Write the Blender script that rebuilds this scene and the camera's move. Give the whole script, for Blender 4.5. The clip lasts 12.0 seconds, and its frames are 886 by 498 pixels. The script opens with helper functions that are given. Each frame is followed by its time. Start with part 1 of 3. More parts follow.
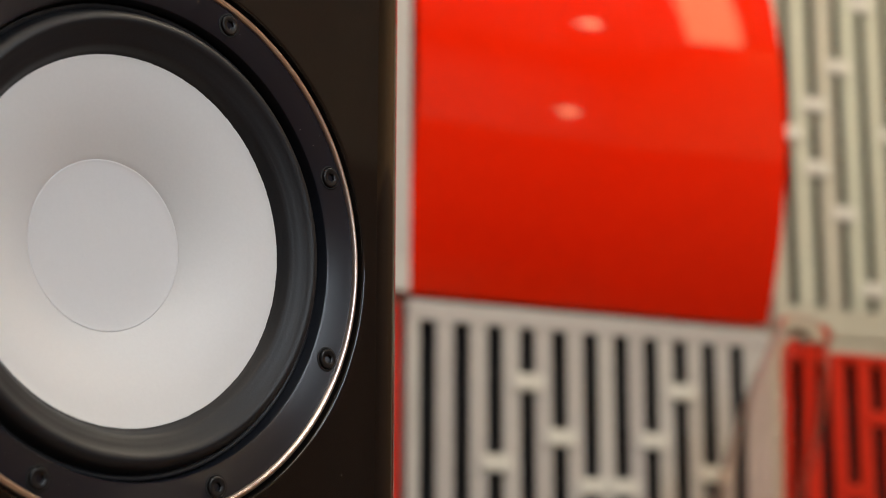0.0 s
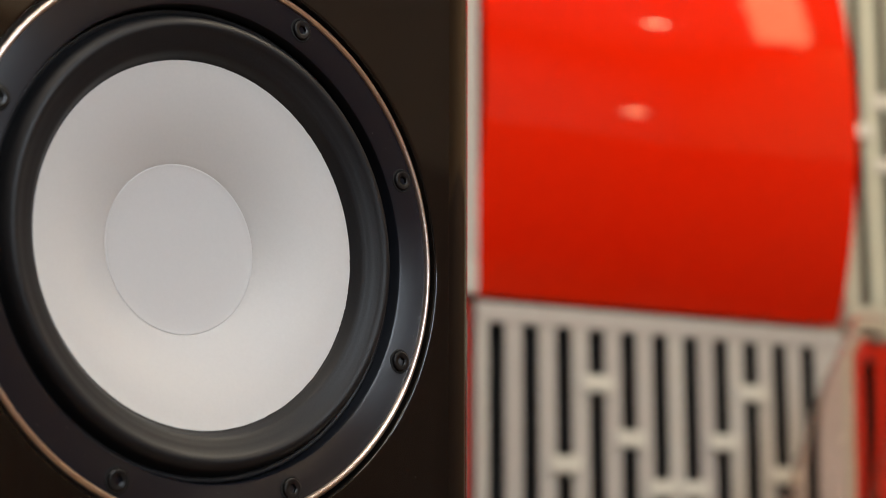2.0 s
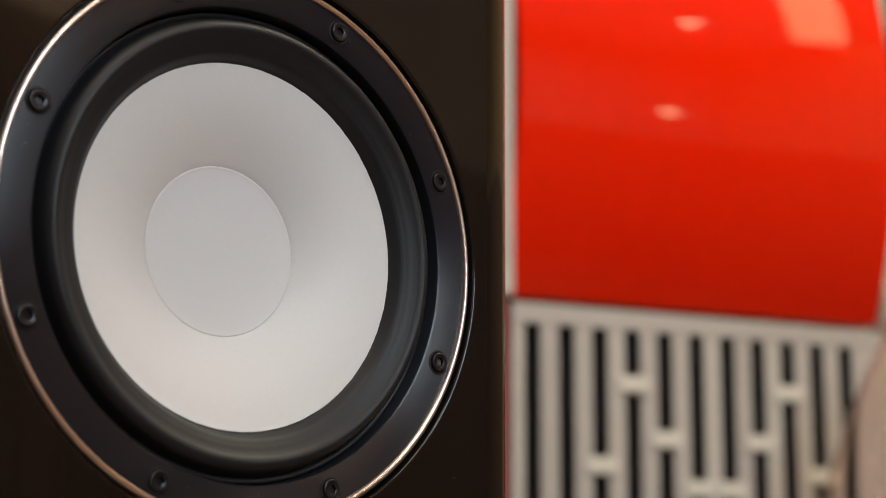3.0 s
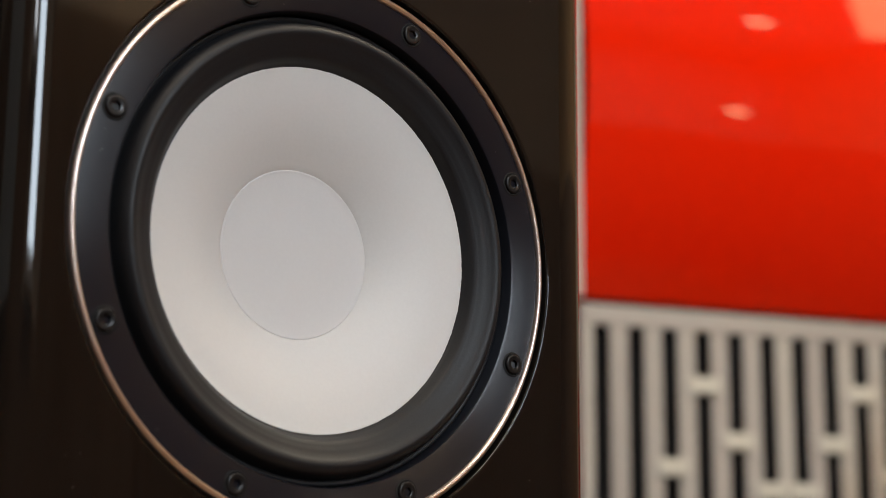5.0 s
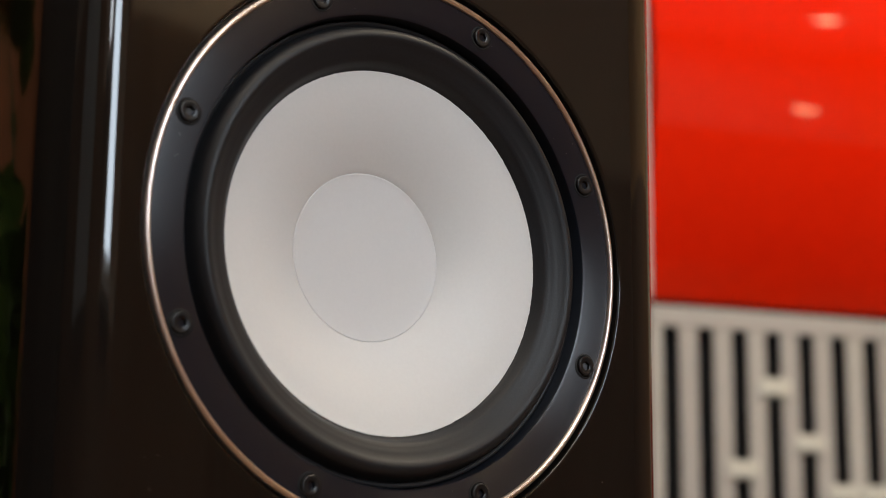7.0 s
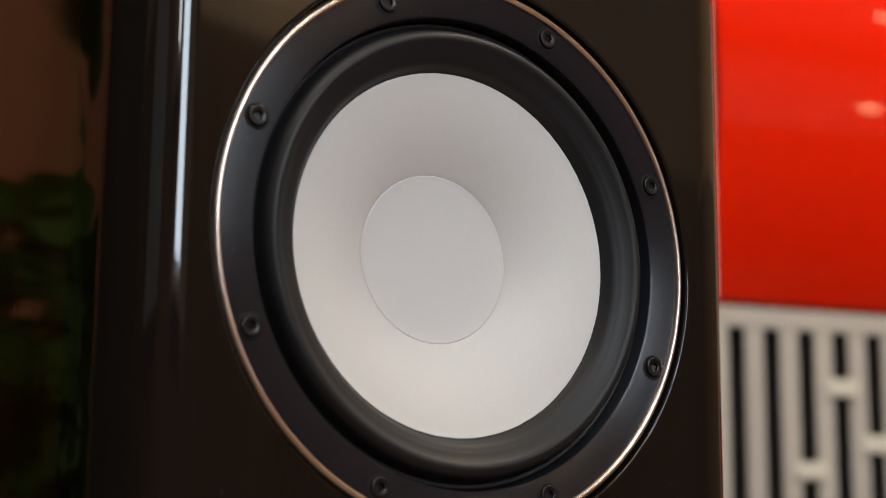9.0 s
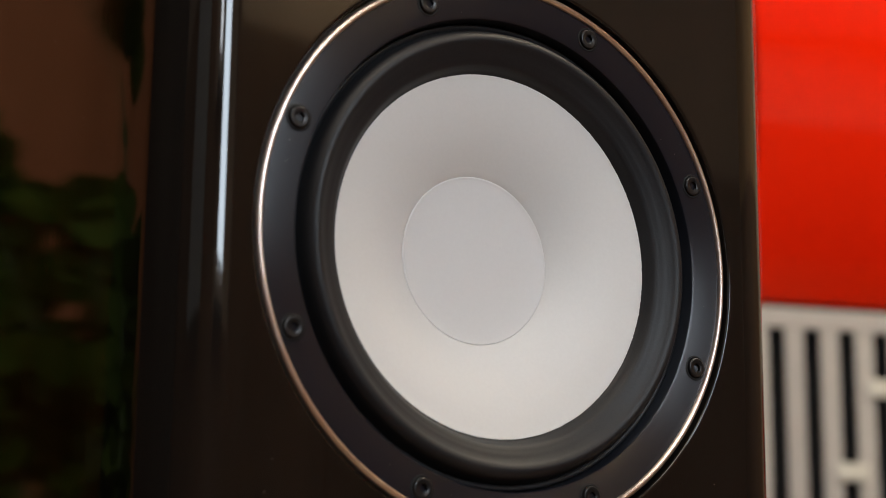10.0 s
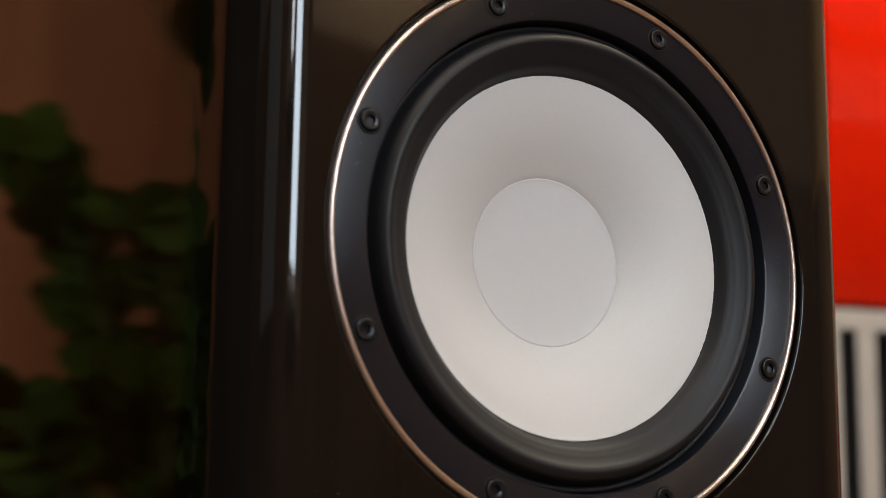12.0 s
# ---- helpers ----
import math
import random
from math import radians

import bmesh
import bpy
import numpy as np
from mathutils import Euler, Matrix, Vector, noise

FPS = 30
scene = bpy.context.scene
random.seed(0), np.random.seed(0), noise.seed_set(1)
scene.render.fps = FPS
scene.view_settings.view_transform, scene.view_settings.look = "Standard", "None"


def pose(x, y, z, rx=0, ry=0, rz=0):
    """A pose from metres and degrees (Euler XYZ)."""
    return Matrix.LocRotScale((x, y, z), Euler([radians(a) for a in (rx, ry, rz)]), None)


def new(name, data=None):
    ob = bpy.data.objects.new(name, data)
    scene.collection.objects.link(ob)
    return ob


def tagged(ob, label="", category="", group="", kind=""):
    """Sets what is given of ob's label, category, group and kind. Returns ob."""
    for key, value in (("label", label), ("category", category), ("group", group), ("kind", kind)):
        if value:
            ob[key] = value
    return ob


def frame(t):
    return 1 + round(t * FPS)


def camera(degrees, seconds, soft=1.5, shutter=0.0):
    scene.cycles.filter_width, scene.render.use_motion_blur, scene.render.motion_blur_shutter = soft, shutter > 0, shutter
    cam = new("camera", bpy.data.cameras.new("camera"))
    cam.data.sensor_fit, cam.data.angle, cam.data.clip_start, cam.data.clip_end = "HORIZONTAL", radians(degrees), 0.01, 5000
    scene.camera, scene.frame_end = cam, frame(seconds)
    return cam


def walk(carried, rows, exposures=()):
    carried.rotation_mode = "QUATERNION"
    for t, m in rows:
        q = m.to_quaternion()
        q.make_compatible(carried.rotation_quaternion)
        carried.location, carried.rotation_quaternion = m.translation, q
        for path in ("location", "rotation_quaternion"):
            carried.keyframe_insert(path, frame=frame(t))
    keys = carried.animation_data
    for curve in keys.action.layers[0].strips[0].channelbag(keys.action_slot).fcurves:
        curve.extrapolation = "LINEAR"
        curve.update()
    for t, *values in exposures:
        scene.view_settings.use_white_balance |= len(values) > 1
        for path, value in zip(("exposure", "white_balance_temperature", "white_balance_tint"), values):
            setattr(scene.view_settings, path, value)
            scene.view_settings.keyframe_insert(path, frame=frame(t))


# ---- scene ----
# ---- camera and its slow pan ----
cam = camera(30.0, 12.0, soft=0.7)
cam.data.dof.use_dof = True
cam.data.dof.focus_distance = 0.682
cam.data.dof.aperture_fstop = 7.6
# seconds, x, y, z, yaw, pitch, roll
ROWS = [
    (0.0, -0.3467, -0.5282, 0.8508, -43.900, 11.160, -0.113),
    (0.5, -0.3474, -0.5283, 0.8509, -43.387, 11.168, -0.154),
    (1.0, -0.3484, -0.5283, 0.8508, -42.800, 11.179, -0.201),
    (1.5, -0.3491, -0.5281, 0.8508, -42.205, 11.193, -0.233),
    (2.0, -0.3496, -0.5278, 0.8506, -41.579, 11.219, -0.240),
    (2.5, -0.3506, -0.5275, 0.8506, -40.952, 11.231, -0.249),
    (3.0, -0.3514, -0.5274, 0.8505, -40.377, 11.247, -0.283),
    (5.0, -0.3534, -0.5250, 0.8508, -38.061, 11.292, -0.383),
    (5.5, -0.3540, -0.5248, 0.8506, -37.458, 11.319, -0.444),
    (6.0, -0.3547, -0.5248, 0.8506, -36.848, 11.326, -0.473),
    (6.5, -0.3553, -0.5247, 0.8506, -36.312, 11.339, -0.481),
    (7.0, -0.3559, -0.5246, 0.8504, -35.753, 11.364, -0.494),
    (9.0, -0.3581, -0.5240, 0.8501, -33.577, 11.417, -0.549),
    (9.5, -0.3588, -0.5235, 0.8501, -32.922, 11.430, -0.588),
    (10.0, -0.3594, -0.5231, 0.8500, -32.273, 11.453, -0.625),
    (10.5, -0.3603, -0.5225, 0.8497, -31.651, 11.483, -0.666),
    (11.0, -0.3607, -0.5224, 0.8494, -31.081, 11.520, -0.690),
    (11.5, -0.3608, -0.5223, 0.8491, -30.519, 11.562, -0.695),
    (12.0, -0.3612, -0.5223, 0.8486, -29.956, 11.607, -0.701),
]
walk(cam, [(t, pose(x, y, z, 90 + pitch, roll, yaw)) for t, x, y, z, yaw, pitch, roll in ROWS])

# ---- plan ----
ZW = 0.978                 # height of the woofer's centre; its axis is the y axis
SEAM = 1.2                 # height of the seam between two rows of wall panels
ROOM = pose(1.084, 1.025, 0, 0, 0, -15.19) @ pose(0, 0.047, 0)   # the room: x along the panelled wall, y into it
XL, XR, YF, H = -2.7, 2.15, -2.85, 2.9          # room's sides, front wall and ceiling
WIN = (-0.60, -0.25, 1.22, 2.35)              # window in the front wall: x0, x1, z0, z1
WIN2 = (-0.82, -0.66, 1.49, 1.95)             # smaller window beside it

# ---- world and light ----
world = bpy.data.worlds.new("world")
scene.world = world
world.use_nodes = True
wn = world.node_tree.nodes
sky = wn.new("ShaderNodeTexSky")
sky.sky_type, sky.sun_disc = "NISHITA", False
sky.sun_elevation, sky.sun_rotation = radians(40), radians(200)
world.node_tree.links.new(sky.outputs[0], wn["Background"].inputs[0])
wn["Background"].inputs[1].default_value = 0.1
scene.view_settings.exposure = 0.0


def area(name, m, sx, sy, watts, colour):
    data = bpy.data.lights.new(name, "AREA")
    data.shape, data.size, data.size_y, data.energy, data.color = "RECTANGLE", sx, sy, watts, colour
    ob = new(name, data)
    ob.matrix_world = m
    return ob


def disc_lamp(name, m, size, watts, colour):
    data = bpy.data.lights.new(name, "AREA")
    data.shape, data.size, data.energy, data.color = "DISK", size, watts, colour
    ob = new(name, data)
    ob.matrix_world = m
    return ob


DADO = 1.72                # height of the dark wood on the other walls
for w, watts, colour in ((WIN, 21.5, (0.77, 0.89, 1.0)), (WIN2, 3, (0.90, 0.95, 1.0))):
    area("window_skylight", ROOM @ pose((w[0] + w[1]) / 2, YF - 0.06, (w[2] + w[3]) / 2, 90, 0, 0), w[1] - w[0], w[3] - w[2], watts, colour)
# ceiling panels and added fill: x, y, size along x and y, turn, watts, colour
PANELS = [
    (1.80, -1.45, 0.20, 0.95, 33, 1.6, (1.0, 0.70, 0.32)),
    # unseen fill, added to light the woofer from the left
    (-1.30, -2.00, 1.20, 0.60, 0, 15, (1.0, 0.87, 0.72)),
    # unseen fill, added to brighten the panelled wall
    (0.45, -1.10, 0.60, 0.60, 0, 36, (1.0, 0.86, 0.66)),
]
for lx, ly, sx, sy, rz, w, colour in PANELS:
    area("panel_and_fill_glow", ROOM @ pose(lx, ly, H - 0.016, 0, 0, rz), sx - 0.03, sy - 0.03, w, colour)
LAMPS = [(1.63, -1.90)]
for lx, ly in LAMPS:
    disc_lamp("downlight_glow", ROOM @ pose(lx, ly, H - 0.012), 0.075, 0.22, (1.0, 0.70, 0.36))
disc_lamp("wall_lamp_glow", ROOM @ pose(1.91, YF + 0.062, 2.06, 90, 0, 0), 0.08, 0.14, (1.0, 0.70, 0.36))
# unseen lamp, added so the baffle mirrors a warm patch of wall
disc_lamp("added_sconce_glow", ROOM @ pose(0.52, YF + 0.11, 1.99), 0.14, 2.1, (1.0, 0.74, 0.42))


# ---- materials ----
def material(name, colour, rough=0.5, metal=0.0, ior=1.5):
    m = bpy.data.materials.new(name)
    m.use_nodes = True
    b = m.node_tree.nodes["Principled BSDF"]
    b.inputs["Base Color"].default_value = (*colour, 1)
    b.inputs["Roughness"].default_value = rough
    b.inputs["Metallic"].default_value = metal
    b.inputs["IOR"].default_value = ior
    return m, m.node_tree.nodes, m.node_tree.links, b


def noisy(name, c0, c1, scale, rough=(0.4, 0.6), bump=0.0, fine=400.0, metal=0.0, stretch=(1, 1, 1), ior=1.5, vary=0.0):
    """Two colours mixed by large stains and fine grain, with matching gloss and relief."""
    m, n, l, b = material(name, c0, rough[0], metal, ior)
    co = n.new("ShaderNodeTexCoord")
    mp = n.new("ShaderNodeMapping")
    mp.inputs["Scale"].default_value = stretch
    l.new(co.outputs["Object"], mp.inputs[0])
    big, small = n.new("ShaderNodeTexNoise"), n.new("ShaderNodeTexNoise")
    for t, s, d in ((big, scale, 4), (small, fine, 3)):
        t.inputs["Scale"].default_value, t.inputs["Detail"].default_value = s, d
        l.new(mp.outputs[0], t.inputs["Vector"])
    mixf = n.new("ShaderNodeMath")
    mixf.operation = "MULTIPLY_ADD"
    l.new(small.outputs[0], mixf.inputs[0])
    mixf.inputs[1].default_value = 0.5
    half = n.new("ShaderNodeMath")
    half.operation = "MULTIPLY"
    half.inputs[1].default_value = 0.5
    l.new(big.outputs[0], half.inputs[0])
    l.new(half.outputs[0], mixf.inputs[2])
    ramp = n.new("ShaderNodeValToRGB")
    ramp.color_ramp.elements[0].position, ramp.color_ramp.elements[1].position = 0.35, 0.65
    ramp.color_ramp.elements[0].color, ramp.color_ramp.elements[1].color = (*c0, 1), (*c1, 1)
    l.new(mixf.outputs[0], ramp.inputs[0])
    if vary:                  # each piece a little lighter or darker, warmer or cooler
        info, hs, vr, hr = n.new("ShaderNodeObjectInfo"), n.new("ShaderNodeHueSaturation"), n.new("ShaderNodeMapRange"), n.new("ShaderNodeMapRange")
        for node, lo, hi, out in ((vr, 1 - vary, 1 + vary, "Value"), (hr, 0.45, 0.53, "Hue")):
            node.inputs["To Min"].default_value, node.inputs["To Max"].default_value = lo, hi
            l.new(info.outputs["Random"], node.inputs[0])
            l.new(node.outputs[0], hs.inputs[out])
        l.new(ramp.outputs[0], hs.inputs["Color"])
        l.new(hs.outputs[0], b.inputs["Base Color"])
    else:
        l.new(ramp.outputs[0], b.inputs["Base Color"])
    rr = n.new("ShaderNodeMapRange")
    rr.inputs["To Min"].default_value, rr.inputs["To Max"].default_value = rough
    l.new(mixf.outputs[0], rr.inputs[0])
    l.new(rr.outputs[0], b.inputs["Roughness"])
    if bump:
        bp = n.new("ShaderNodeBump")
        bp.inputs["Strength"].default_value, bp.inputs["Distance"].default_value = bump, 0.0004
        l.new(small.outputs[0], bp.inputs["Height"])
        l.new(bp.outputs[0], b.inputs["Normal"])
    return m


def turned(name, colour, rough, metal, aniso, ior=1.5, bump=0.0):
    """Lathe-turned metal: its sheen runs along the radius."""
    m, n, l, b = material(name, colour, rough, metal, ior)
    t = n.new("ShaderNodeTangent")
    t.direction_type, t.axis = "RADIAL", "Y"
    b.inputs["Anisotropic"].default_value, b.inputs["Anisotropic Rotation"].default_value = aniso, 0.25
    l.new(t.outputs[0], b.inputs["Tangent"])
    if bump:
        co, nz, bp = n.new("ShaderNodeTexCoord"), n.new("ShaderNodeTexNoise"), n.new("ShaderNodeBump")
        nz.inputs["Scale"].default_value, nz.inputs["Detail"].default_value = 2500, 2
        l.new(co.outputs["Object"], nz.inputs["Vector"])
        bp.inputs["Strength"].default_value, bp.inputs["Distance"].default_value = bump, 0.0001
        l.new(nz.outputs[0], bp.inputs["Height"])
        l.new(bp.outputs[0], b.inputs["Normal"])
    return m


LACQUER = noisy("black_lacquer", (0.0045, 0.0039, 0.0036), (0.0100, 0.0082, 0.0070), 3, (0.03, 0.06), 0.0, 120, stretch=(5, 1, 0.08))
VENEER = noisy("lacquered_dark_veneer", (0.002, 0.0013, 0.0007), (0.038, 0.0165, 0.006), 4, (0.02, 0.04), 0.03, 150, stretch=(1, 6, 0.10), ior=1.6)
CONE = noisy("white_cone_paper", (0.762, 0.751, 0.724), (0.787, 0.776, 0.749), 8, (0.45, 0.6), 0.05, 700)
# cone paper again, paler so the cap looks better lit
CAP_LIT = noisy("white_paper_lit_for_cap", (0.772, 0.764, 0.748), (0.792, 0.784, 0.768), 8, (0.45, 0.6), 0.05, 700)
RUBBER = noisy("black_rubber", (0.008, 0.0084, 0.010), (0.014, 0.0145, 0.0165), 20, (0.46, 0.56), 0.08, 1300, ior=1.42)
FLANGE = turned("black_anodised_metal", (0.008, 0.010, 0.016), 0.31, 0.0, 0.95, 1.55, 0.20)
COPPER = turned("polished_copper_ring", (0.86, 0.73, 0.64), 0.34, 1.0, 0.4)
STEEL = noisy("black_screw_steel", (0.008, 0.008, 0.009), (0.02, 0.02, 0.021), 60, (0.25, 0.4), 0.1, 1500, metal=0.4)
DARK, *_ = material("dark_gap", (0.004, 0.004, 0.004), 0.8)
GREYWHITE = noisy("greyish_white_panel_paint", (0.485, 0.478, 0.460), (0.565, 0.558, 0.540), 3, (0.4, 0.55), 0.05, 120, vary=0.07)
WHITE = noisy("off_white_panel_paint", (0.51, 0.53, 0.435), (0.59, 0.61, 0.505), 3, (0.4, 0.55), 0.05, 120, vary=0.07)
BRIDGE = noisy("pale_bridge_paint", (0.69, 0.70, 0.64), (0.77, 0.78, 0.72), 3, (0.35, 0.5), 0.05, 120)
FELT = noisy("black_acoustic_felt", (0.010, 0.011, 0.013), (0.018, 0.020, 0.023), 10, (0.8, 0.95), 0.3, 500)
RED = noisy("glossy_red_lacquer", (0.82, 0.013, 0.0004), (0.88, 0.016, 0.0005), 2, (0.02, 0.04), 0.0, 40, ior=1.72)
REDMATT = noisy("red_slat_lacquer", (0.62, 0.026, 0.011), (0.70, 0.034, 0.014), 2, (0.25, 0.35), 0.05, 120)
WOODWALL = noisy("brown_wood_panelling", (0.29, 0.108, 0.046), (0.48, 0.19, 0.088), 2.5, (0.4, 0.55), 0.2, 40, stretch=(6, 6, 0.3))
DADOWOOD = noisy("dark_brown_wood_cladding", (0.20, 0.12, 0.070), (0.30, 0.185, 0.112), 2.5, (0.4, 0.55), 0.2, 40, stretch=(6, 6, 0.3))
CHARCOAL = noisy("charcoal_wall_paint", (0.052, 0.046, 0.042), (0.07, 0.063, 0.058), 1.5, (0.75, 0.9), 0.2, 90)
ORANGE = noisy("orange_wall_paint", (0.60, 0.41, 0.22), (0.66, 0.46, 0.26), 1.5, (0.75, 0.9), 0.2, 90)
BEIGE = noisy("pale_beige_wall_paint", (0.56, 0.475, 0.41), (0.62, 0.53, 0.46), 1.5, (0.75, 0.9), 0.2, 90)
PLASTER = noisy("warm_beige_plaster", (0.46, 0.38, 0.28), (0.54, 0.45, 0.34), 1.5, (0.75, 0.9), 0.2, 90)
CEIL = noisy("white_ceiling_paint", (0.72, 0.70, 0.66), (0.78, 0.76, 0.72), 1.5, (0.8, 0.9), 0.1, 120)
OAK = noisy("oak_floor", (0.20, 0.12, 0.065), (0.32, 0.20, 0.11), 2.0, (0.3, 0.45), 0.1, 60, stretch=(0.4, 5, 1))
# pale tone set to brighten the band that the added curtain reflects
CURTAIN = noisy("grey_blue_cloth", (0.62, 0.68, 0.76), (0.70, 0.76, 0.84), 6, (0.8, 0.95), 0.2, 600)
LEAF = noisy("dark_green_leaf", (0.026, 0.055, 0.002), (0.045, 0.09, 0.004), 25, (0.6, 0.75), 0.05, 200, ior=1.25)
STEM = noisy("green_stem", (0.04, 0.07, 0.02), (0.06, 0.10, 0.03), 20, (0.45, 0.6), 0.05, 200)
POTTED = noisy("grey_ceramic", (0.20, 0.19, 0.18), (0.26, 0.25, 0.24), 6, (0.35, 0.5), 0.05, 200)
SOIL = noisy("potting_soil", (0.02, 0.014, 0.01), (0.05, 0.035, 0.022), 40, (0.9, 1.0), 0.5, 200)
WALNUT = noisy("dark_walnut", (0.07, 0.038, 0.020), (0.13, 0.072, 0.040), 3, (0.3, 0.45), 0.1, 60, stretch=(0.5, 4, 4))
GLASS, gn, gl, gb = material("clear_glass", (0.96, 0.87, 0.83), 0.0)
gb.inputs["Transmission Weight"].default_value, gb.inputs["IOR"].default_value = 1.0, 1.13
CHROME, *_ = material("brushed_nickel", (0.6, 0.58, 0.55), 0.3, 1.0)


# ---- mesh helpers ----
def part(name, bm, mat, parent=None, label="", smooth=False, m=None):
    me = bpy.data.meshes.new(name)
    bm.to_mesh(me)
    bm.free()
    me.materials.append(mat)
    if smooth:
        me.polygons.foreach_set("use_smooth", [True] * len(me.polygons))
    ob = new(name, me)
    if parent:
        ob.parent = parent
    if m is not None:
        ob.matrix_basis = m
    if label:
        ob["label"] = label
    return ob


def box(x0, x1, y0, y1, z0, z1, bevel=0.0, bm=None, segs=2):
    """A box, its edges rounded by bevel, added to bm if given."""
    b = bmesh.new()
    v = [b.verts.new((x, y, z)) for x in (x0, x1) for y in (y0, y1) for z in (z0, z1)]
    for q in ((0, 1, 3, 2), (4, 6, 7, 5), (0, 4, 5, 1), (2, 3, 7, 6), (0, 2, 6, 4), (1, 5, 7, 3)):
        b.faces.new([v[i] for i in q])
    if bevel:
        bmesh.ops.bevel(b, geom=b.edges[:], offset=bevel, segments=segs, affect="EDGES", profile=0.5)
    bmesh.ops.recalc_face_normals(b, faces=b.faces)
    if bm is None:
        return b
    me = bpy.data.meshes.new("tmp")
    b.to_mesh(me)
    b.free()
    bm.from_mesh(me)
    bpy.data.meshes.remove(me)
    return bm


def lathe(profile, segs=128, axis="Y", closed=False):
    """Turn a profile of (radius, along) round the y or z axis."""
    bm = bmesh.new()
    rings = []
    for r, a in profile:
        ring = []
        if r < 1e-6:
            ring = [bm.verts.new((0, a, 0) if axis == "Y" else (0, 0, a))] * segs
        else:
            for k in range(segs):
                c, s = math.cos(2 * math.pi * k / segs), math.sin(2 * math.pi * k / segs)
                ring.append(bm.verts.new((r * c, a, r * s) if axis == "Y" else (r * c, r * s, a)))
        rings.append(ring)
    pairs = list(zip(rings, rings[1:])) + ([(rings[-1], rings[0])] if closed else [])
    for p, q in pairs:
        for k in range(segs):
            j = (k + 1) % segs
            vs = []
            for v in (p[k], p[j], q[j], q[k]):
                if v not in vs:
                    vs.append(v)
            if len(vs) > 2:
                bm.faces.new(vs)
    bmesh.ops.recalc_face_normals(bm, faces=bm.faces)
    return bm


def thing(name, m, label, category, group="", kind=""):
    return_ob = new(name)
    return_ob.empty_display_size = 0.05
    return_ob.matrix_world = m
    return tagged(return_ob, label, category, group, kind)


# ---- room shell ----
def structure(name, bm, mat, label):
    ob = part(name, bm, mat, None, label)
    ob.matrix_world = ROOM
    return tagged(ob, label, "structure", "", "structure")


T = 0.12
structure("floor", box(XL - T, XR + T, YF - T, T, -0.1, 0.0), OAK, "oak floor with a satin finish")
structure("ceiling", box(XL - T, XR + T, YF - T, T, H, H + 0.1), CEIL, "white painted ceiling with recessed downlights")
structure("wall_north", box(XL - T, XR + T, 0.0, T, 0.0, H), PLASTER, "plastered wall behind the acoustic panels")
structure("wall_west", box(XL - T, XL, YF, 0.0, 0.0, H), CHARCOAL, "charcoal painted side wall")
structure("wall_east", box(XR, XR + T, YF, 0.0, 0.0, H), ORANGE, "orange painted side wall over brown wood")
wall = bmesh.new()
box(XL - T, WIN2[0], YF - T, YF, 0, H, bm=wall)
box(WIN2[1], WIN[0], YF - T, YF, 0, H, bm=wall)
box(WIN[1], XR + T, YF - T, YF, 0, H, bm=wall)
for w in (WIN, WIN2):
    box(w[0], w[1], YF - T, YF, 0, w[2], bm=wall)
    box(w[0], w[1], YF - T, YF, w[3], H, bm=wall)
structure("wall_south", wall, BEIGE, "beige painted wall with a window over brown wood")
# wood panelling beside the acoustic panels
pan = thing("wood_panelling", ROOM, "brown wood wall panelling with upright grain", "panelling", "", "structure")
for k in range(7):
    x0 = XL + 0.002 + k * 0.29
    part("plank", box(x0, x0 + 0.287, -0.03, -0.001, 0.0, H - 0.002, 0.003), WOODWALL, pan)

dado = thing("wood_dado", ROOM, "brown wood cladding on the lower wall", "panelling", "", "structure")
edges = [XL + 0.002 + 0.2483 * k for k in range(21)]
for x0, x1 in zip(edges, edges[1:]):
    top = min([DADO] + [w[2] - 0.035 for w in (WIN, WIN2) if x1 > w[0] - 0.04 and x0 < w[1] + 0.04])
    part("board", box(x0, min(x1 - 0.003, XR - 0.022), YF + 0.001, YF + 0.02, 0.0, top, 0.002), DADOWOOD, dado)
for k in range(11):
    y0 = YF + 0.024 + k * 0.256
    part("board", box(XR - 0.02, XR - 0.001, y0, y0 + 0.253, 0.0, DADO, 0.002), DADOWOOD, dado)

# windows with their sills
for name, w in (("window_1", WIN), ("window_2", WIN2)):
    win = thing(name, ROOM, "white framed window in the painted wall", "window", "", "structure")
    fr = bmesh.new()
    for a, b, c, d in ((w[0], w[0] + 0.03, w[2], w[3]), (w[1] - 0.03, w[1], w[2], w[3]), (w[0] + 0.03, w[1] - 0.03, w[2], w[2] + 0.04), (w[0] + 0.03, w[1] - 0.03, w[3] - 0.04, w[3])):
        box(a, b, YF - 0.05, YF + 0.005, c, d, bm=fr)
    part("window_frame", fr, CEIL, win)
    part("window_sill", box(w[0] - 0.03, w[1] + 0.03, YF + 0.001, YF + 0.10, w[2] - 0.03, w[2] - 0.001, 0.004), CEIL, win)

# unseen pale curtain beside the windows, added as reflector for the baffle edge's grey band
cur = thing("curtain", ROOM @ pose(0, YF + 0.09, 0), "unseen pale grey-blue curtain, added for the band mirrored in the baffle edge", "curtain")
bm = bmesh.new()
n, x0, x1 = 120, -1.80, -1.22
cols = []
for i in range(n + 1):
    u = i / n
    y = 0.022 * math.sin(u * 44) + 0.008 * math.sin(u * 17 + 1)
    cols.append([bm.verts.new((x0 + (x1 - x0) * u, y, z)) for z in (1.18, 2.28)])
for p, q in zip(cols, cols[1:]):
    bm.faces.new((p[0], q[0], q[1], p[1]))
bmesh.ops.solidify(bm, geom=bm.faces[:], thickness=0.002)
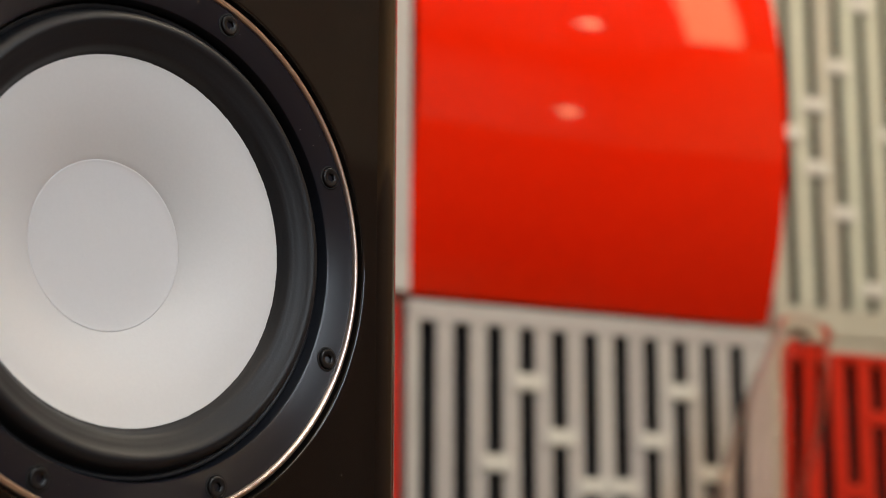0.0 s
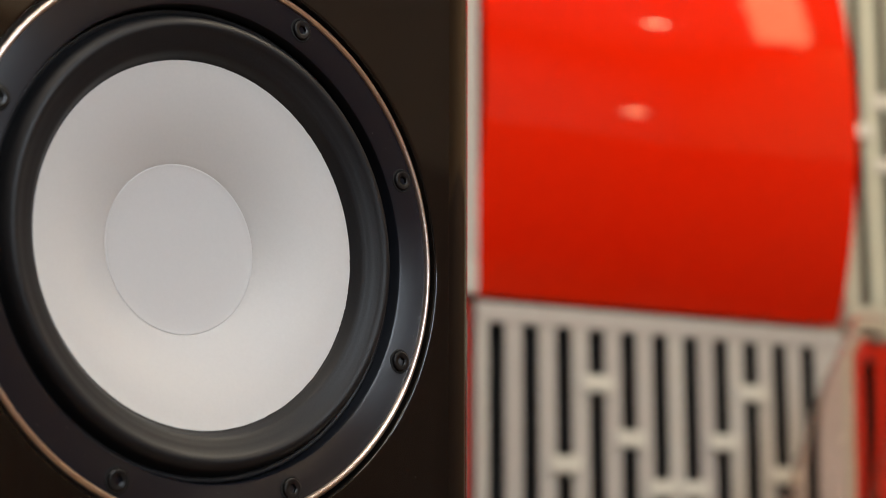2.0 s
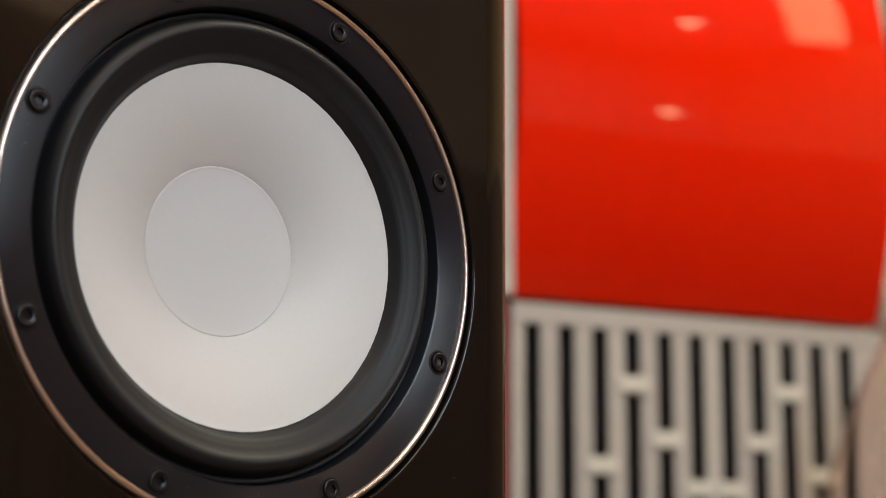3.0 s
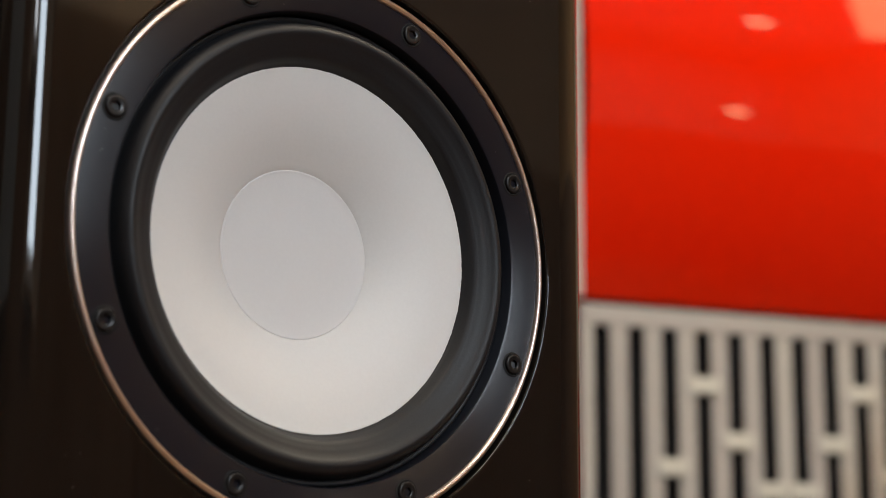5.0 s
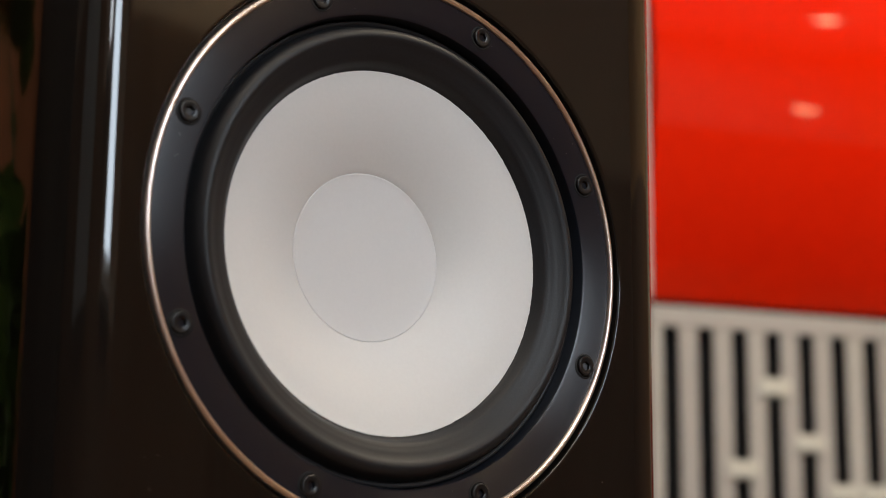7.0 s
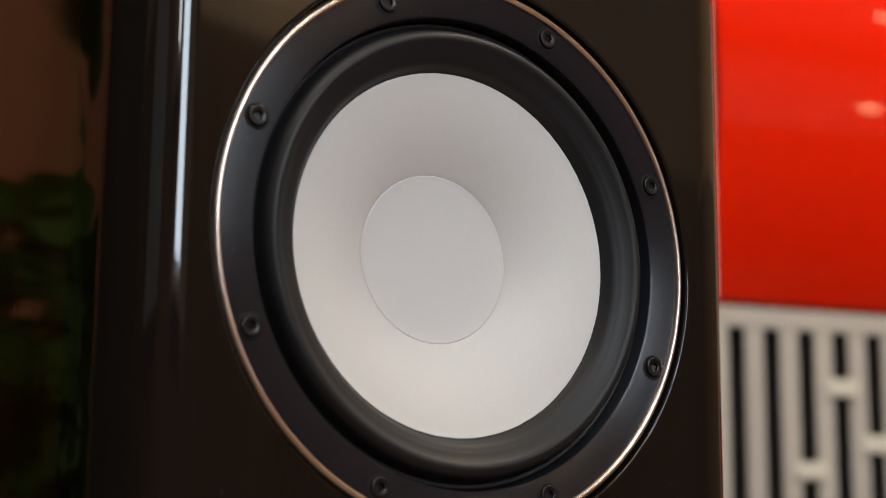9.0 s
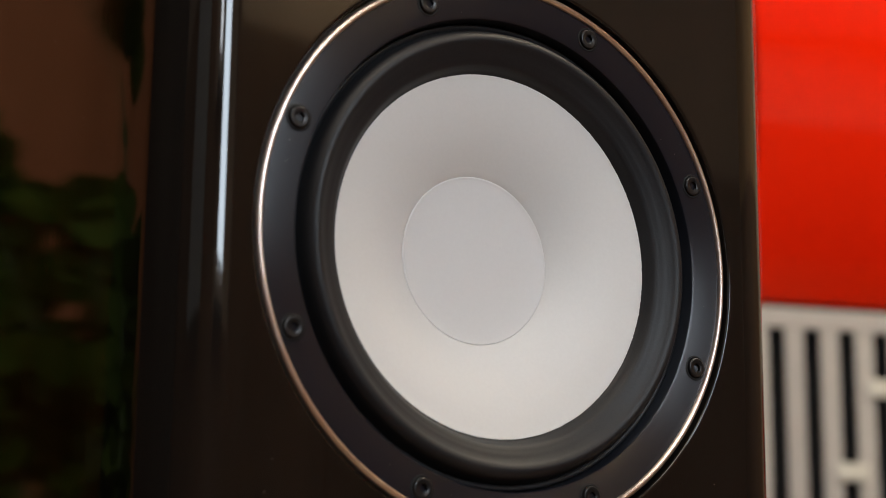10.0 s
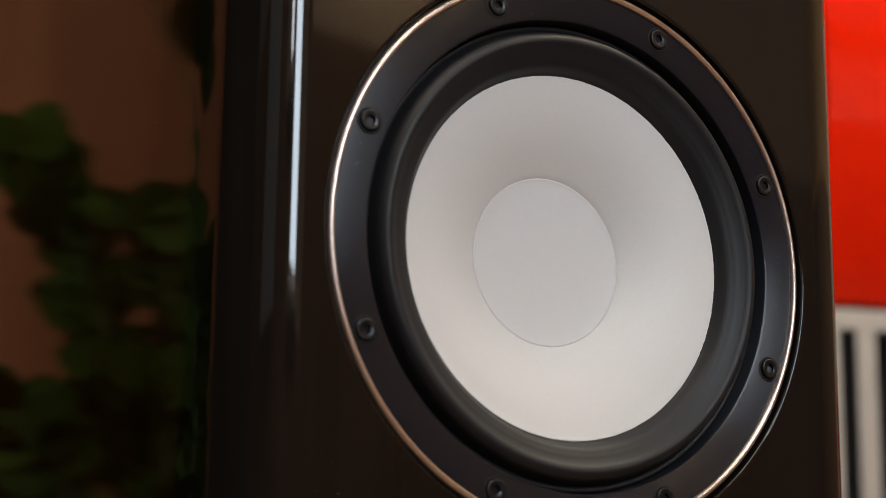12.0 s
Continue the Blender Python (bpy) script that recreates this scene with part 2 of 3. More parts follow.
part("cloth", bm, CURTAIN, cur, "", True)
part("rod", box(-1.88, -1.14, -0.008, 0.008, 2.285, 2.301, 0.004), CHROME, cur)
for bx in (-1.85, -1.17):
    part("bracket", box(bx - 0.006, bx + 0.006, -0.089, -0.009, 2.286, 2.300, 0.002), CHROME, cur)

for lx, ly in LAMPS:
    dl = thing("downlight", ROOM @ pose(lx, ly, H), "round recessed downlight set in the ceiling", "lamp")
    part("trim_ring", lathe([(0.052, -0.002), (0.062, -0.004), (0.066, -0.0005), (0.052, -0.0005)], 40, "Z", True), CHROME, dl, "", True)
for lx, ly, sx, sy, rz, w, colour in PANELS:
    lp = thing("ceiling_panel_and_fill", ROOM @ pose(lx, ly, H, 0, 0, rz), "flat ceiling light panel out of view, two of the three added as fill", "lamp", "ceiling light panels")
    fr = bmesh.new()
    for a, b, c, d in ((-sx / 2, sx / 2, -sy / 2, -sy / 2 + 0.014), (-sx / 2, sx / 2, sy / 2 - 0.014, sy / 2), (-sx / 2, -sx / 2 + 0.014, -sy / 2 + 0.014, sy / 2 - 0.014), (sx / 2 - 0.014, sx / 2, -sy / 2 + 0.014, sy / 2 - 0.014)):
        box(a, b, c, d, -0.02, -0.0005, bm=fr)
    part("frame", fr, CEIL, lp)
wl = thing("wall_lamp", ROOM @ pose(1.91, YF, 2.06), "small round wall lamp above the wood cladding", "lamp")
part("base", lathe([(0.0, -0.001), (0.07, -0.001), (0.072, -0.02), (0.072, -0.058), (0.064, -0.058), (0.064, -0.05), (0.0, -0.05)], 40), CHROME, wl, "", False, pose(0, 0, 0, 0, 0, 180))
# shade and arm for the added lamp behind the baffle's warm glow
sc = thing("wall_lamp", ROOM @ pose(0.52, YF, 1.99), "unseen downward wall lamp, added for a warm glow mirrored in the baffle", "lamp")
part("shade", lathe([(0.074, 0.0), (0.078, 0.0), (0.060, 0.12), (0.0, 0.125), (0.0, 0.121), (0.057, 0.116)], 48, "Z"), CHROME, sc, "", True, pose(0, 0.11, 0.002))
part("arm", box(-0.008, 0.008, 0.001, 0.046, 0.07, 0.086, 0.003), CHROME, sc)


# ---- loudspeaker ----
BX, BR, BY = 0.1440, 0.025, -0.0024   # half width, edge rounding and face of the baffle
Z0, Z1 = 0.06, 1.32                 # cabinet's foot and top
BACK = 0.40
spk = thing("loudspeaker", pose(0, 0, 0), "tall black gloss loudspeaker with a white woofer cone", "loudspeaker")


def baffle_mesh():
    """The front board with rounded upright edges and a round hole for the driver."""
    hole, n = 0.1116, 192
    rim = []
    bm = bmesh.new()
    half_flat = BX - BR
    out = []
    for k in range(n):
        a = 2 * math.pi * k / n
        c, s = math.cos(a), math.sin(a)
        t = (half_flat - 0.0) / max(abs(c), abs(s))
        rim.append((c, s))
        out.append((c * t, s * t))
    lip = [(hole, BY + 0.012), (hole, BY + 0.001)] + [(hole + 0.001 - 0.001 * math.cos(g), BY + 0.001 - 0.001 * math.sin(g)) for g in [math.pi / 16 * i for i in range(1, 9)]] + [(hole + 0.0016, BY)]
    loops = [[bm.verts.new((r * c, y, ZW + r * s)) for c, s in rim] for r, y in lip]
    loops.append([bm.verts.new((x, BY, ZW + z)) for x, z in out])
    for p, q in zip(loops, loops[1:]):
        for k in range(n):
            j = (k + 1) % n
            bm.faces.new((p[k], p[j], q[j], q[k]))
    # flat face above and below the square round the hole
    for za, zb in ((Z0, ZW - half_flat), (ZW + half_flat, Z1)):
        vs = [bm.verts.new(p) for p in ((-half_flat, BY, za), (half_flat, BY, za), (half_flat, BY, zb), (-half_flat, BY, zb))]
        bm.faces.new(vs)
    # rounded upright edges and sides
    for sx in (-1, 1):
        line = [(sx * (half_flat + BR * math.sin(radians(a))), BY + BR - BR * math.cos(radians(a))) for a in range(0, 91, 5)]
        line.append((sx * BX, 0.050))
        lo = [bm.verts.new((x, y, Z0)) for x, y in line]
        hi = [bm.verts.new((x, y, Z1)) for x, y in line]
        for i in range(len(line) - 1):
            bm.faces.new((lo[i], lo[i + 1], hi[i + 1], hi[i]))
    for z in (Z0, Z1):
        bm.faces.new([bm.verts.new(p) for p in ((-half_flat, BY, z), (half_flat, BY, z), (BX - 0.001, 0.05, z), (-BX + 0.001, 0.05, z))])
    bmesh.ops.remove_doubles(bm, verts=bm.verts, dist=1e-5)
    bmesh.ops.recalc_face_normals(bm, faces=bm.faces)
    return bm


def auto_smooth(ob, deg=35):
    """Smooth faces, with the hard edges kept."""
    bm = bmesh.new()
    bm.from_mesh(ob.data)
    for e in bm.edges:
        e.smooth = not (len(e.link_faces) == 2 and e.calc_face_angle(0) > radians(deg))
    for q in bm.faces:
        q.smooth = True
    bm.to_mesh(ob.data)
    bm.free()
    return ob


baffle = auto_smooth(part("baffle", baffle_mesh(), LACQUER, spk, "black piano-gloss baffle with rounded edges"), 20)
bmx = bmesh.new()
bmx.from_mesh(baffle.data)
for e in bmx.edges:          # keep the face flat up to its rounded edges
    if all(abs(abs(v.co.x) - (BX - BR)) < 1e-4 and abs(v.co.y - BY) < 1e-4 for v in e.verts):
        e.smooth = False
bmx.to_mesh(baffle.data)
bmx.free()
part("cabinet_body", box(-BX + 0.0004, BX - 0.0004, 0.0488, BACK, Z0, Z1, 0.0004, None, 1), VENEER, spk, "high-gloss dark veneer cabinet sides")
part("plinth", box(-0.15, 0.15, -0.01, BACK + 0.02, 0.0, Z0 - 0.001, 0.006), LACQUER, spk)
part("driver_well", lathe([(0.1130, 0.0091), (0.1130, 0.048), (0.0, 0.048)], 64), DARK, spk, "", False, pose(0, 0, ZW))

# the woofer and its rings; profiles are radius, depth
woofer = part("woofer_frame", lathe([(0.0934, 0.010), (0.0934, 0.0014), (0.0938, 0.0005), (0.0948, 0.0), (0.1072, 0.0), (0.1073, 0.0085), (0.1125, 0.0089), (0.0934, 0.0125)], 160), FLANGE, spk, "satin black turned metal flange", False, pose(0, 0, ZW))
auto_smooth(woofer, 30)
ring = part("trim_ring", lathe([(0.1073, 0.0082), (0.1073, -0.0002), (0.1075, -0.0010), (0.1079, -0.0015), (0.1086, -0.0017), (0.1093, -0.0014), (0.1099, -0.0007), (0.1103, 0.0003), (0.1104, 0.0012), (0.1104, 0.0082)], 192), COPPER, woofer, "thin polished copper-coloured ring")
auto_smooth(ring, 40)


def curve_through(pts, steps=5):
    """A smooth line through the points of a profile."""
    ext = [pts[0]] + pts + [pts[-1]]
    line = []
    for p0, p1, p2, p3 in zip(ext, ext[1:], ext[2:], ext[3:]):
        for i in range(steps):
            u = i / steps
            line.append(tuple(0.5 * (2 * b + (c - a) * u + (2 * a - 5 * b + 4 * c - d) * u * u + (3 * b - a - 3 * c + d) * u ** 3) for a, b, c, d in zip(p0, p1, p2, p3)))
    return line + [pts[-1]]


# surround: outer lip, a steep rise to the ridge and a long slope down to the cone
lip = [(0.0933, 0.0076), (0.0930, 0.0062), (0.0925, 0.0056), (0.0917, 0.0055), (0.0910, 0.0060), (0.0905, 0.0064)]
slope = [(0.0902, 0.0056), (0.0894, 0.0030), (0.0883, 0.0006), (0.0868, -0.0010), (0.0852, -0.0015), (0.0838, -0.0010), (0.0824, 0.0), (0.0808, 0.0010), (0.0793, 0.0018), (0.0780, 0.0026), (0.0770, 0.0032), (0.0759, 0.0041), (0.0749, 0.0056), (0.0740, 0.0073), (0.0731, 0.0085), (0.0724, 0.0094), (0.0715, 0.0100)]
auto_smooth(part("surround", lathe(lip + curve_through(slope), 192), RUBBER, woofer, "black rubber half-roll surround", True), 60)
# curved cone and its domed cap
cone = [(0.0731, 0.0090), (0.0730, 0.0083), (0.0727, 0.0084)] + [(0.0727 - 0.0389 * u, 0.0086 + 0.0159 * (0.35 * u + 0.65 * u ** 2.2)) for u in [i / 14 for i in range(1, 15)]]
cone_bm = lathe(cone + [(0.0330, 0.0262)], 360)
for v in cone_bm.verts:      # slightly uneven painted rim
    r = math.hypot(v.co.x, v.co.z)
    if r > 0.0728:
        k = 1 + 0.0012 * noise.noise(Vector((v.co.x * 220, 3.0, v.co.z * 220))) + 0.0026 * noise.noise(Vector((v.co.x * 1100, 7.0, v.co.z * 1100)))
        v.co.x, v.co.z = v.co.x * k, v.co.z * k
part("cone", cone_bm, CONE, woofer, "matt white cone", True)
cap = [(0.0346, 0.0250), (0.0344, 0.0241), (0.0341, 0.0238)] + [(0.0339 * math.cos(a), 0.0238 + 0.0016 * math.sin(a)) for a in [math.pi / 2 * i / 12 for i in range(1, 12)]] + [(0.0, 0.0254)]
part("dust_cap", lathe(cap, 128), CAP_LIT, woofer, "matt white dust cap", True)


def screw_mesh():
    """Socket screw: rounded head with a six-sided recess."""
    prof = [(0.0041, 0.0), (0.0041, -0.0008)] + [(0.0041 - 0.0007 * (1 - math.cos(a)), -0.0008 - 0.0007 * math.sin(a)) for a in [math.pi / 8 * i for i in range(1, 5)]] + [(0.0022, -0.0013)]
    segs = 24
    bm = bmesh.new()
    rings = [[bm.verts.new((r * math.cos(2 * math.pi * k / segs), y, r * math.sin(2 * math.pi * k / segs))) for k in range(segs)] for r, y in prof]
    for y in (-0.0011, 0.0012):
        ring = []
        for k in range(segs):
            a = 2 * math.pi * k / segs
            r = 0.0018 / math.cos((a % (math.pi / 3)) - math.pi / 6) * 0.93
            ring.append(bm.verts.new((r * math.cos(a), y, r * math.sin(a))))
        rings.append(ring)
    for p, q in zip(rings, rings[1:]):
        for k in range(segs):
            j = (k + 1) % segs
            bm.faces.new((p[k], p[j], q[j], q[k]))
    bm.faces.new(rings[-1])
    bmesh.ops.recalc_face_normals(bm, faces=bm.faces)
    return bm


first = None
for k in range(8):
    a = radians(67.5 - 45 * k)
    m = pose(0.1015 * math.cos(a), -0.0001, 0.1015 * math.sin(a), 0, 17 * k, 0)
    if first is None:
        first = auto_smooth(part("screw", screw_mesh(), STEEL, woofer, "black socket screw", False, m), 40)
        seat = part("screw_seat", lathe([(0.0041, -0.00015), (0.0047, -0.00035), (0.0052, -0.00015)], 32), DARK, first)
    else:
        s = bpy.data.objects.new("screw", first.data)
        scene.collection.objects.link(s)
        s.parent, s.matrix_basis = woofer, m
        q = bpy.data.objects.new("screw_seat", seat.data)
        scene.collection.objects.link(q)
        q.parent = s


# ---- acoustic wall panels ----
SIZE = 0.598


def slat_panel(name_label, x, z, slots, bridges, top, bottom, mat, slot_w=0.0240, dy=0.0, over=0.0):
    """A square panel of upright slats: slots at the given x, bridged at (slot, height)."""
    ob = thing("slatted_acoustic_panel", ROOM @ pose(x, -0.002 + dy, z), name_label, "acoustic panel", "acoustic wall panels")
    d0, d1 = -0.045, -0.040
    part("backing", box(0.012, SIZE - 0.012, -0.012, -dy, 0.012, SIZE - 0.012), FELT, ob, "black felt backing")
    for q in ((0, 0.010, 0, SIZE), (SIZE - 0.010, SIZE, 0, SIZE), (0.0105, SIZE - 0.0105, 0, 0.010), (0.0105, SIZE - 0.0105, SIZE - 0.010, SIZE)):
        part("side_frame", box(q[0], q[1], d1 + 0.0005, -dy, q[2], q[3]), mat, ob)
    part("top_rail", box(0, SIZE, d0, d1, SIZE - top, SIZE + over, 0.002), mat, ob)
    part("bottom_rail", box(0, SIZE, d0, d1, 0, bottom, 0.002), mat, ob)
    edges = [0.0] + [e for s in slots for e in (s - slot_w / 2, s + slot_w / 2)] + [SIZE]
    for a, b in zip(edges[0::2], edges[1::2]):
        part("slat", box(a, b, d0, d1, bottom + 0.0005, SIZE - top - 0.0005, 0.0015), mat, ob)
    for k, h in bridges:
        part("bridge", box(slots[k] - 0.0235, slots[k] + 0.0235, d0 - 0.004, d0 - 0.0002, h - 0.0115, h + 0.0115, 0.003), mat if mat is REDMATT else BRIDGE, ob)
    return ob


def curved_panel(label, x, z, sag, mat):
    """A square panel that bows out from the wall about a level axis, with closed ends."""
    ob = thing("curved_acoustic_panel", ROOM @ pose(x, -0.002, z), label, "acoustic panel", "acoustic wall panels")
    w, n = 0.610, 40
    rad = (sag * sag + (SIZE / 2) ** 2) / (2 * sag)
    half = math.asin(SIZE / 2 / rad)
    def bow(i, thick):
        g = half * (2 * i / n - 1)
        return -0.045 - (rad * math.cos(g) - rad + sag) + thick, SIZE / 2 + rad * math.sin(g)

    x0, x1 = -0.018, -0.018 + w
    bm = bmesh.new()
    rows = []
    for i in range(n + 1):
        (yo, zo), (yi, zi) = bow(i, 0.0), bow(i, 0.004)
        rows.append([bm.verts.new(p) for p in ((x0, yo, zo), (x1, yo, zo), (x1, yi, zi), (x0, yi, zi))])
    for a, b in zip(rows, rows[1:]):
        for k in range(4):
            bm.faces.new((a[k], a[(k + 1) % 4], b[(k + 1) % 4], b[k]))
    bm.faces.new(rows[0][::-1])
    bm.faces.new(rows[-1])
    bmesh.ops.recalc_face_normals(bm, faces=bm.faces)
    auto_smooth(part("shell", bm, mat, ob), 40)
    for xa in (x0 + 0.003, x1 - 0.009):
        bm = bmesh.new()
        sides = [[bm.verts.new((xx, *bow(i, 0.0045))) for i in range(n + 1)] + [bm.verts.new((xx, -0.0305, SIZE)), bm.verts.new((xx, -0.0305, 0))] for xx in (xa, xa + 0.006)]
        bm.faces.new(sides[0])
        bm.faces.new(sides[1][::-1])
        m = n + 3
        for i in range(m):
            bm.faces.new((sides[0][i], sides[0][(i + 1) % m], sides[1][(i + 1) % m], sides[1][i]))
        bmesh.ops.recalc_face_normals(bm, faces=bm.faces)
        part("end_cap", bm, mat, ob)
    part("mounting_board", box(x0, x1, -0.030, 0.0, 0.0, SIZE, 0.002), mat, ob)
    return ob


P = 0.61
LOW = SEAM - SIZE - 0.004
SLOTS = [0.030 + 0.0505 * k for k in range(11)]
SLOTS2 = [0.038 + 0.0515 * k for k in range(11)]
WLAB, RLAB = "off-white slatted acoustic panel with bridged black slots", "red slatted acoustic panel with dark slots"
BR_LOW = [(3, -0.0925), (8, -0.0925), (4, -0.164), (7, -0.163), (2, -0.201), (9, -0.205), (5, -0.228), (6, -0.228), (1, -0.28), (10, -0.30), (0, -0.36), (3, -0.34), (7, -0.38), (5, -0.45), (2, -0.48), (9, -0.46)]
BR_UP = [(1, 0.260), (1, 0.360), (2, 0.428), (0, 0.310), (2, 0.194), (3, 0.538), (3, 0.080), (4, 0.33), (5, 0.47), (5, 0.15), (6, 0.25), (7, 0.40), (8, 0.12), (9, 0.30), (10, 0.45)]
curved_panel("glossy red convex acoustic panel on the wall", 0.0, SEAM + 0.011, 0.060, RED)
slat_panel(WLAB, 0.0, LOW, SLOTS, [(k, SIZE + h) for k, h in BR_LOW], 0.020, 0.030, GREYWHITE, over=0.006)
slat_panel(WLAB, P, SEAM, SLOTS2, BR_UP, 0.020, 0.045, WHITE, 0.0170)
slat_panel(RLAB, P + 0.010, LOW - 0.018, [q - 0.010 for q in SLOTS2], [(3, SIZE - 0.095), (2, SIZE - 0.205), (0, SIZE - 0.26), (1, SIZE - 0.33), (5, SIZE - 0.2), (7, SIZE - 0.14)], 0.012, 0.030, REDMATT)
slat_panel(WLAB, -P - 0.016, SEAM, SLOTS, BR_UP[4:], 0.020, 0.045, GREYWHITE, dy=-0.060)
slat_panel(RLAB, -P, LOW, SLOTS, [(k, SIZE + h) for k, h in BR_LOW], 0.020, 0.030, REDMATT)
# white battens between the white and the red panels
trim = thing("panel_trim", ROOM, "off-white battens between the wall panels", "trim", "", "structure")
part("batten", box(0.6005, 0.6185, -0.044, -0.001, LOW - 0.02, SEAM - 0.0045, 0.002), WHITE, trim)
part("batten", box(0.620, 1.22, -0.044, -0.001, SEAM - 0.0205, SEAM - 0.0025, 0.002), WHITE, trim)
slat_panel(WLAB, 0.0, SEAM + P, SLOTS, BR_UP, 0.020, 0.045, WHITE)
curved_panel("glossy red convex acoustic panel on the wall", P + 0.02, SEAM + P, 0.060, RED)

# ---- sideboard and decanter in front of the panels ----
side = thing("sideboard", ROOM @ pose(0.70, -0.34, 0), "low dark walnut sideboard against the wall", "sideboard")
part("body", box(-0.5, 0.5, -0.2, 0.22, 0.10, 0.86, 0.004), WALNUT, side)
part("top", box(-0.52, 0.52, -0.22, 0.23, 0.861, 0.89, 0.004), WALNUT, side)
for sx in (-0.45, 0.45):
    for sy in (-0.16, 0.18):
        part("leg", lathe([(0.0, 0.0), (0.014, 0.0), (0.02, 0.0995), (0.0, 0.0995)], 20, "Z"), WALNUT, side, "", False, pose(sx, sy, 0))
DEC = [(0.0, 0.0), (0.044, 0.0), (0.052, 0.006), (0.054, 0.03), (0.055, 0.09), (0.053, 0.15), (0.047, 0.20), (0.041, 0.225), (0.036, 0.245), (0.037, 0.262)]
inner = [(q - 0.0014, z + (0.004 if z < 0.01 else 0)) for q, z in DEC[1:]][::-1]
dec = lathe(DEC + [(0.0363, 0.2628)] + inner + [(0.0, 0.004)], 64, "Z")
rim = lathe([(0.0367 + 0.0013 * math.cos(g), 0.2625 + 0.0013 * math.sin(g)) for g in [math.pi / 4 * i for i in range(8)]], 64, "Z", True)
for bm in (dec, rim):         # leaning body and slanted lip
    for v in bm.verts:
        if v.co.z > 0.20:
            v.co.z -= (v.co.z - 0.20) * (v.co.x * 6.0)
        v.co.x += 0.40 * v.co.z
vase = thing("glass_vase", ROOM @ pose(0.303, -0.34, 0.8905), "clear leaning glass vase with a slanted lip on the sideboard", "vase")
part("body", dec, GLASS, vase, "", True)
part("rim", rim, GLASS, vase, "", True)


# ---- potted plant ----
def leaf_mesh(length, width):
    bm = bmesh.new()
    n, rows = 8, []
    for i in range(n + 1):
        u = i / n
        w = width * (math.sin(math.pi * min(1, u * 0.96 + 0.04)) ** 0.75) / 2
        z = -0.12 * length * u * u
        rows.append([bm.verts.new((-w, u * length, z + 0.18 * w)), bm.verts.new((0, u * length, z)), bm.verts.new((w, u * length, z + 0.18 * w))])
    for p, q in zip(rows, rows[1:]):
        for k in range(2):
            bm.faces.new((p[k], p[k + 1], q[k + 1], q[k]))
    bmesh.ops.solidify(bm, geom=bm.faces[:], thickness=0.0006)
    bmesh.ops.recalc_face_normals(bm, faces=bm.faces)
    return bm


PX, PY = -0.37, 0.80
plant = thing("potted_plant", pose(PX, PY, 0), "dark green leafy plant in a grey pot on the floor", "plant")
part("pot", lathe([(0.0, 0.0), (0.10, 0.0), (0.11, 0.01), (0.145, 0.40), (0.152, 0.42), (0.138, 0.42), (0.13, 0.37), (0.0, 0.37)], 48, "Z"), POTTED, plant, "grey glazed ceramic pot", True)
part("soil", lathe([(0.1295, 0.371), (0.08, 0.382), (0.0, 0.386)], 32, "Z"), SOIL, plant)
rnd = random.Random(5)
# each shoot: the points it passes, the share of it that is bare, and its number of leaves
SHOOTS = [
    ([(-0.377, 0.74, 0.925), (-0.343, 0.74, 1.04), (-0.308, 0.74, 1.115), (-0.284, 0.74, 1.162), (-0.264, 0.74, 1.185)], 0.45, 34),
    ([(-0.390, 0.70, 0.924), (-0.378, 0.70, 1.074), (-0.368, 0.70, 1.115), (-0.345, 0.70, 1.128)], 0.45, 28),
    ([(-0.417, 0.72, 0.926), (-0.414, 0.72, 1.08), (-0.400, 0.72, 1.150)], 0.45, 24),
    ([(-0.472, 0.82, 0.933), (-0.462, 0.82, 1.151), (-0.447, 0.82, 1.252), (-0.423, 0.82, 1.306), (-0.391, 0.82, 1.358)], 2.0, 0),
    ([(-0.301, 0.70, 0.916), (-0.273, 0.70, 0.951), (-0.262, 0.70, 0.985)], 0.45, 16),
    ([(-0.347, 0.76, 0.921), (-0.326, 0.76, 0.95), (-0.315, 0.76, 0.995)], 0.45, 16),
    ([(-0.374, 0.68, 0.918), (-0.364, 0.68, 0.982), (-0.358, 0.68, 1.010)], 0.45, 18),
    ([(-0.435, 0.78, 0.925), (-0.427, 0.78, 1.004), (-0.421, 0.78, 1.071)], 0.45, 20),
    ([(-0.382, 0.80, 0.924), (-0.352, 0.80, 1.050), (-0.342, 0.80, 1.085)], 0.55, 14),
    ([(-0.322, 0.80, 0.905), (-0.295, 0.80, 0.910), (-0.272, 0.80, 0.970)], 0.45, 14),
    ([(-0.428, 0.66, 0.915), (-0.427, 0.66, 1.03), (-0.422, 0.66, 1.115)], 0.45, 24),
    ([(-0.520, 0.86, 0.90), (-0.560, 0.88, 1.02), (-0.600, 0.90, 1.10)], 0.40, 22),
    ([(-0.500, 0.92, 0.90), (-0.520, 0.96, 1.05), (-0.515, 0.99, 1.16)], 0.40, 22),
    ([(-0.530, 0.78, 0.86), (-0.590, 0.76, 0.96), (-0.640, 0.74, 1.01)], 0.40, 20),
    ([(-0.420, 0.95, 0.88), (-0.450, 1.00, 1.00), (-0.500, 1.02, 1.08)], 0.40, 20),
    ([(-0.409, 0.66, 0.923), (-0.406, 0.66, 0.992), (-0.400, 0.66, 1.085)], 0.45, 20),
]
leaf_first = part("leaf", leaf_mesh(0.056, 0.044), LEAF, plant, "", True)
leaf_data = leaf_first.data


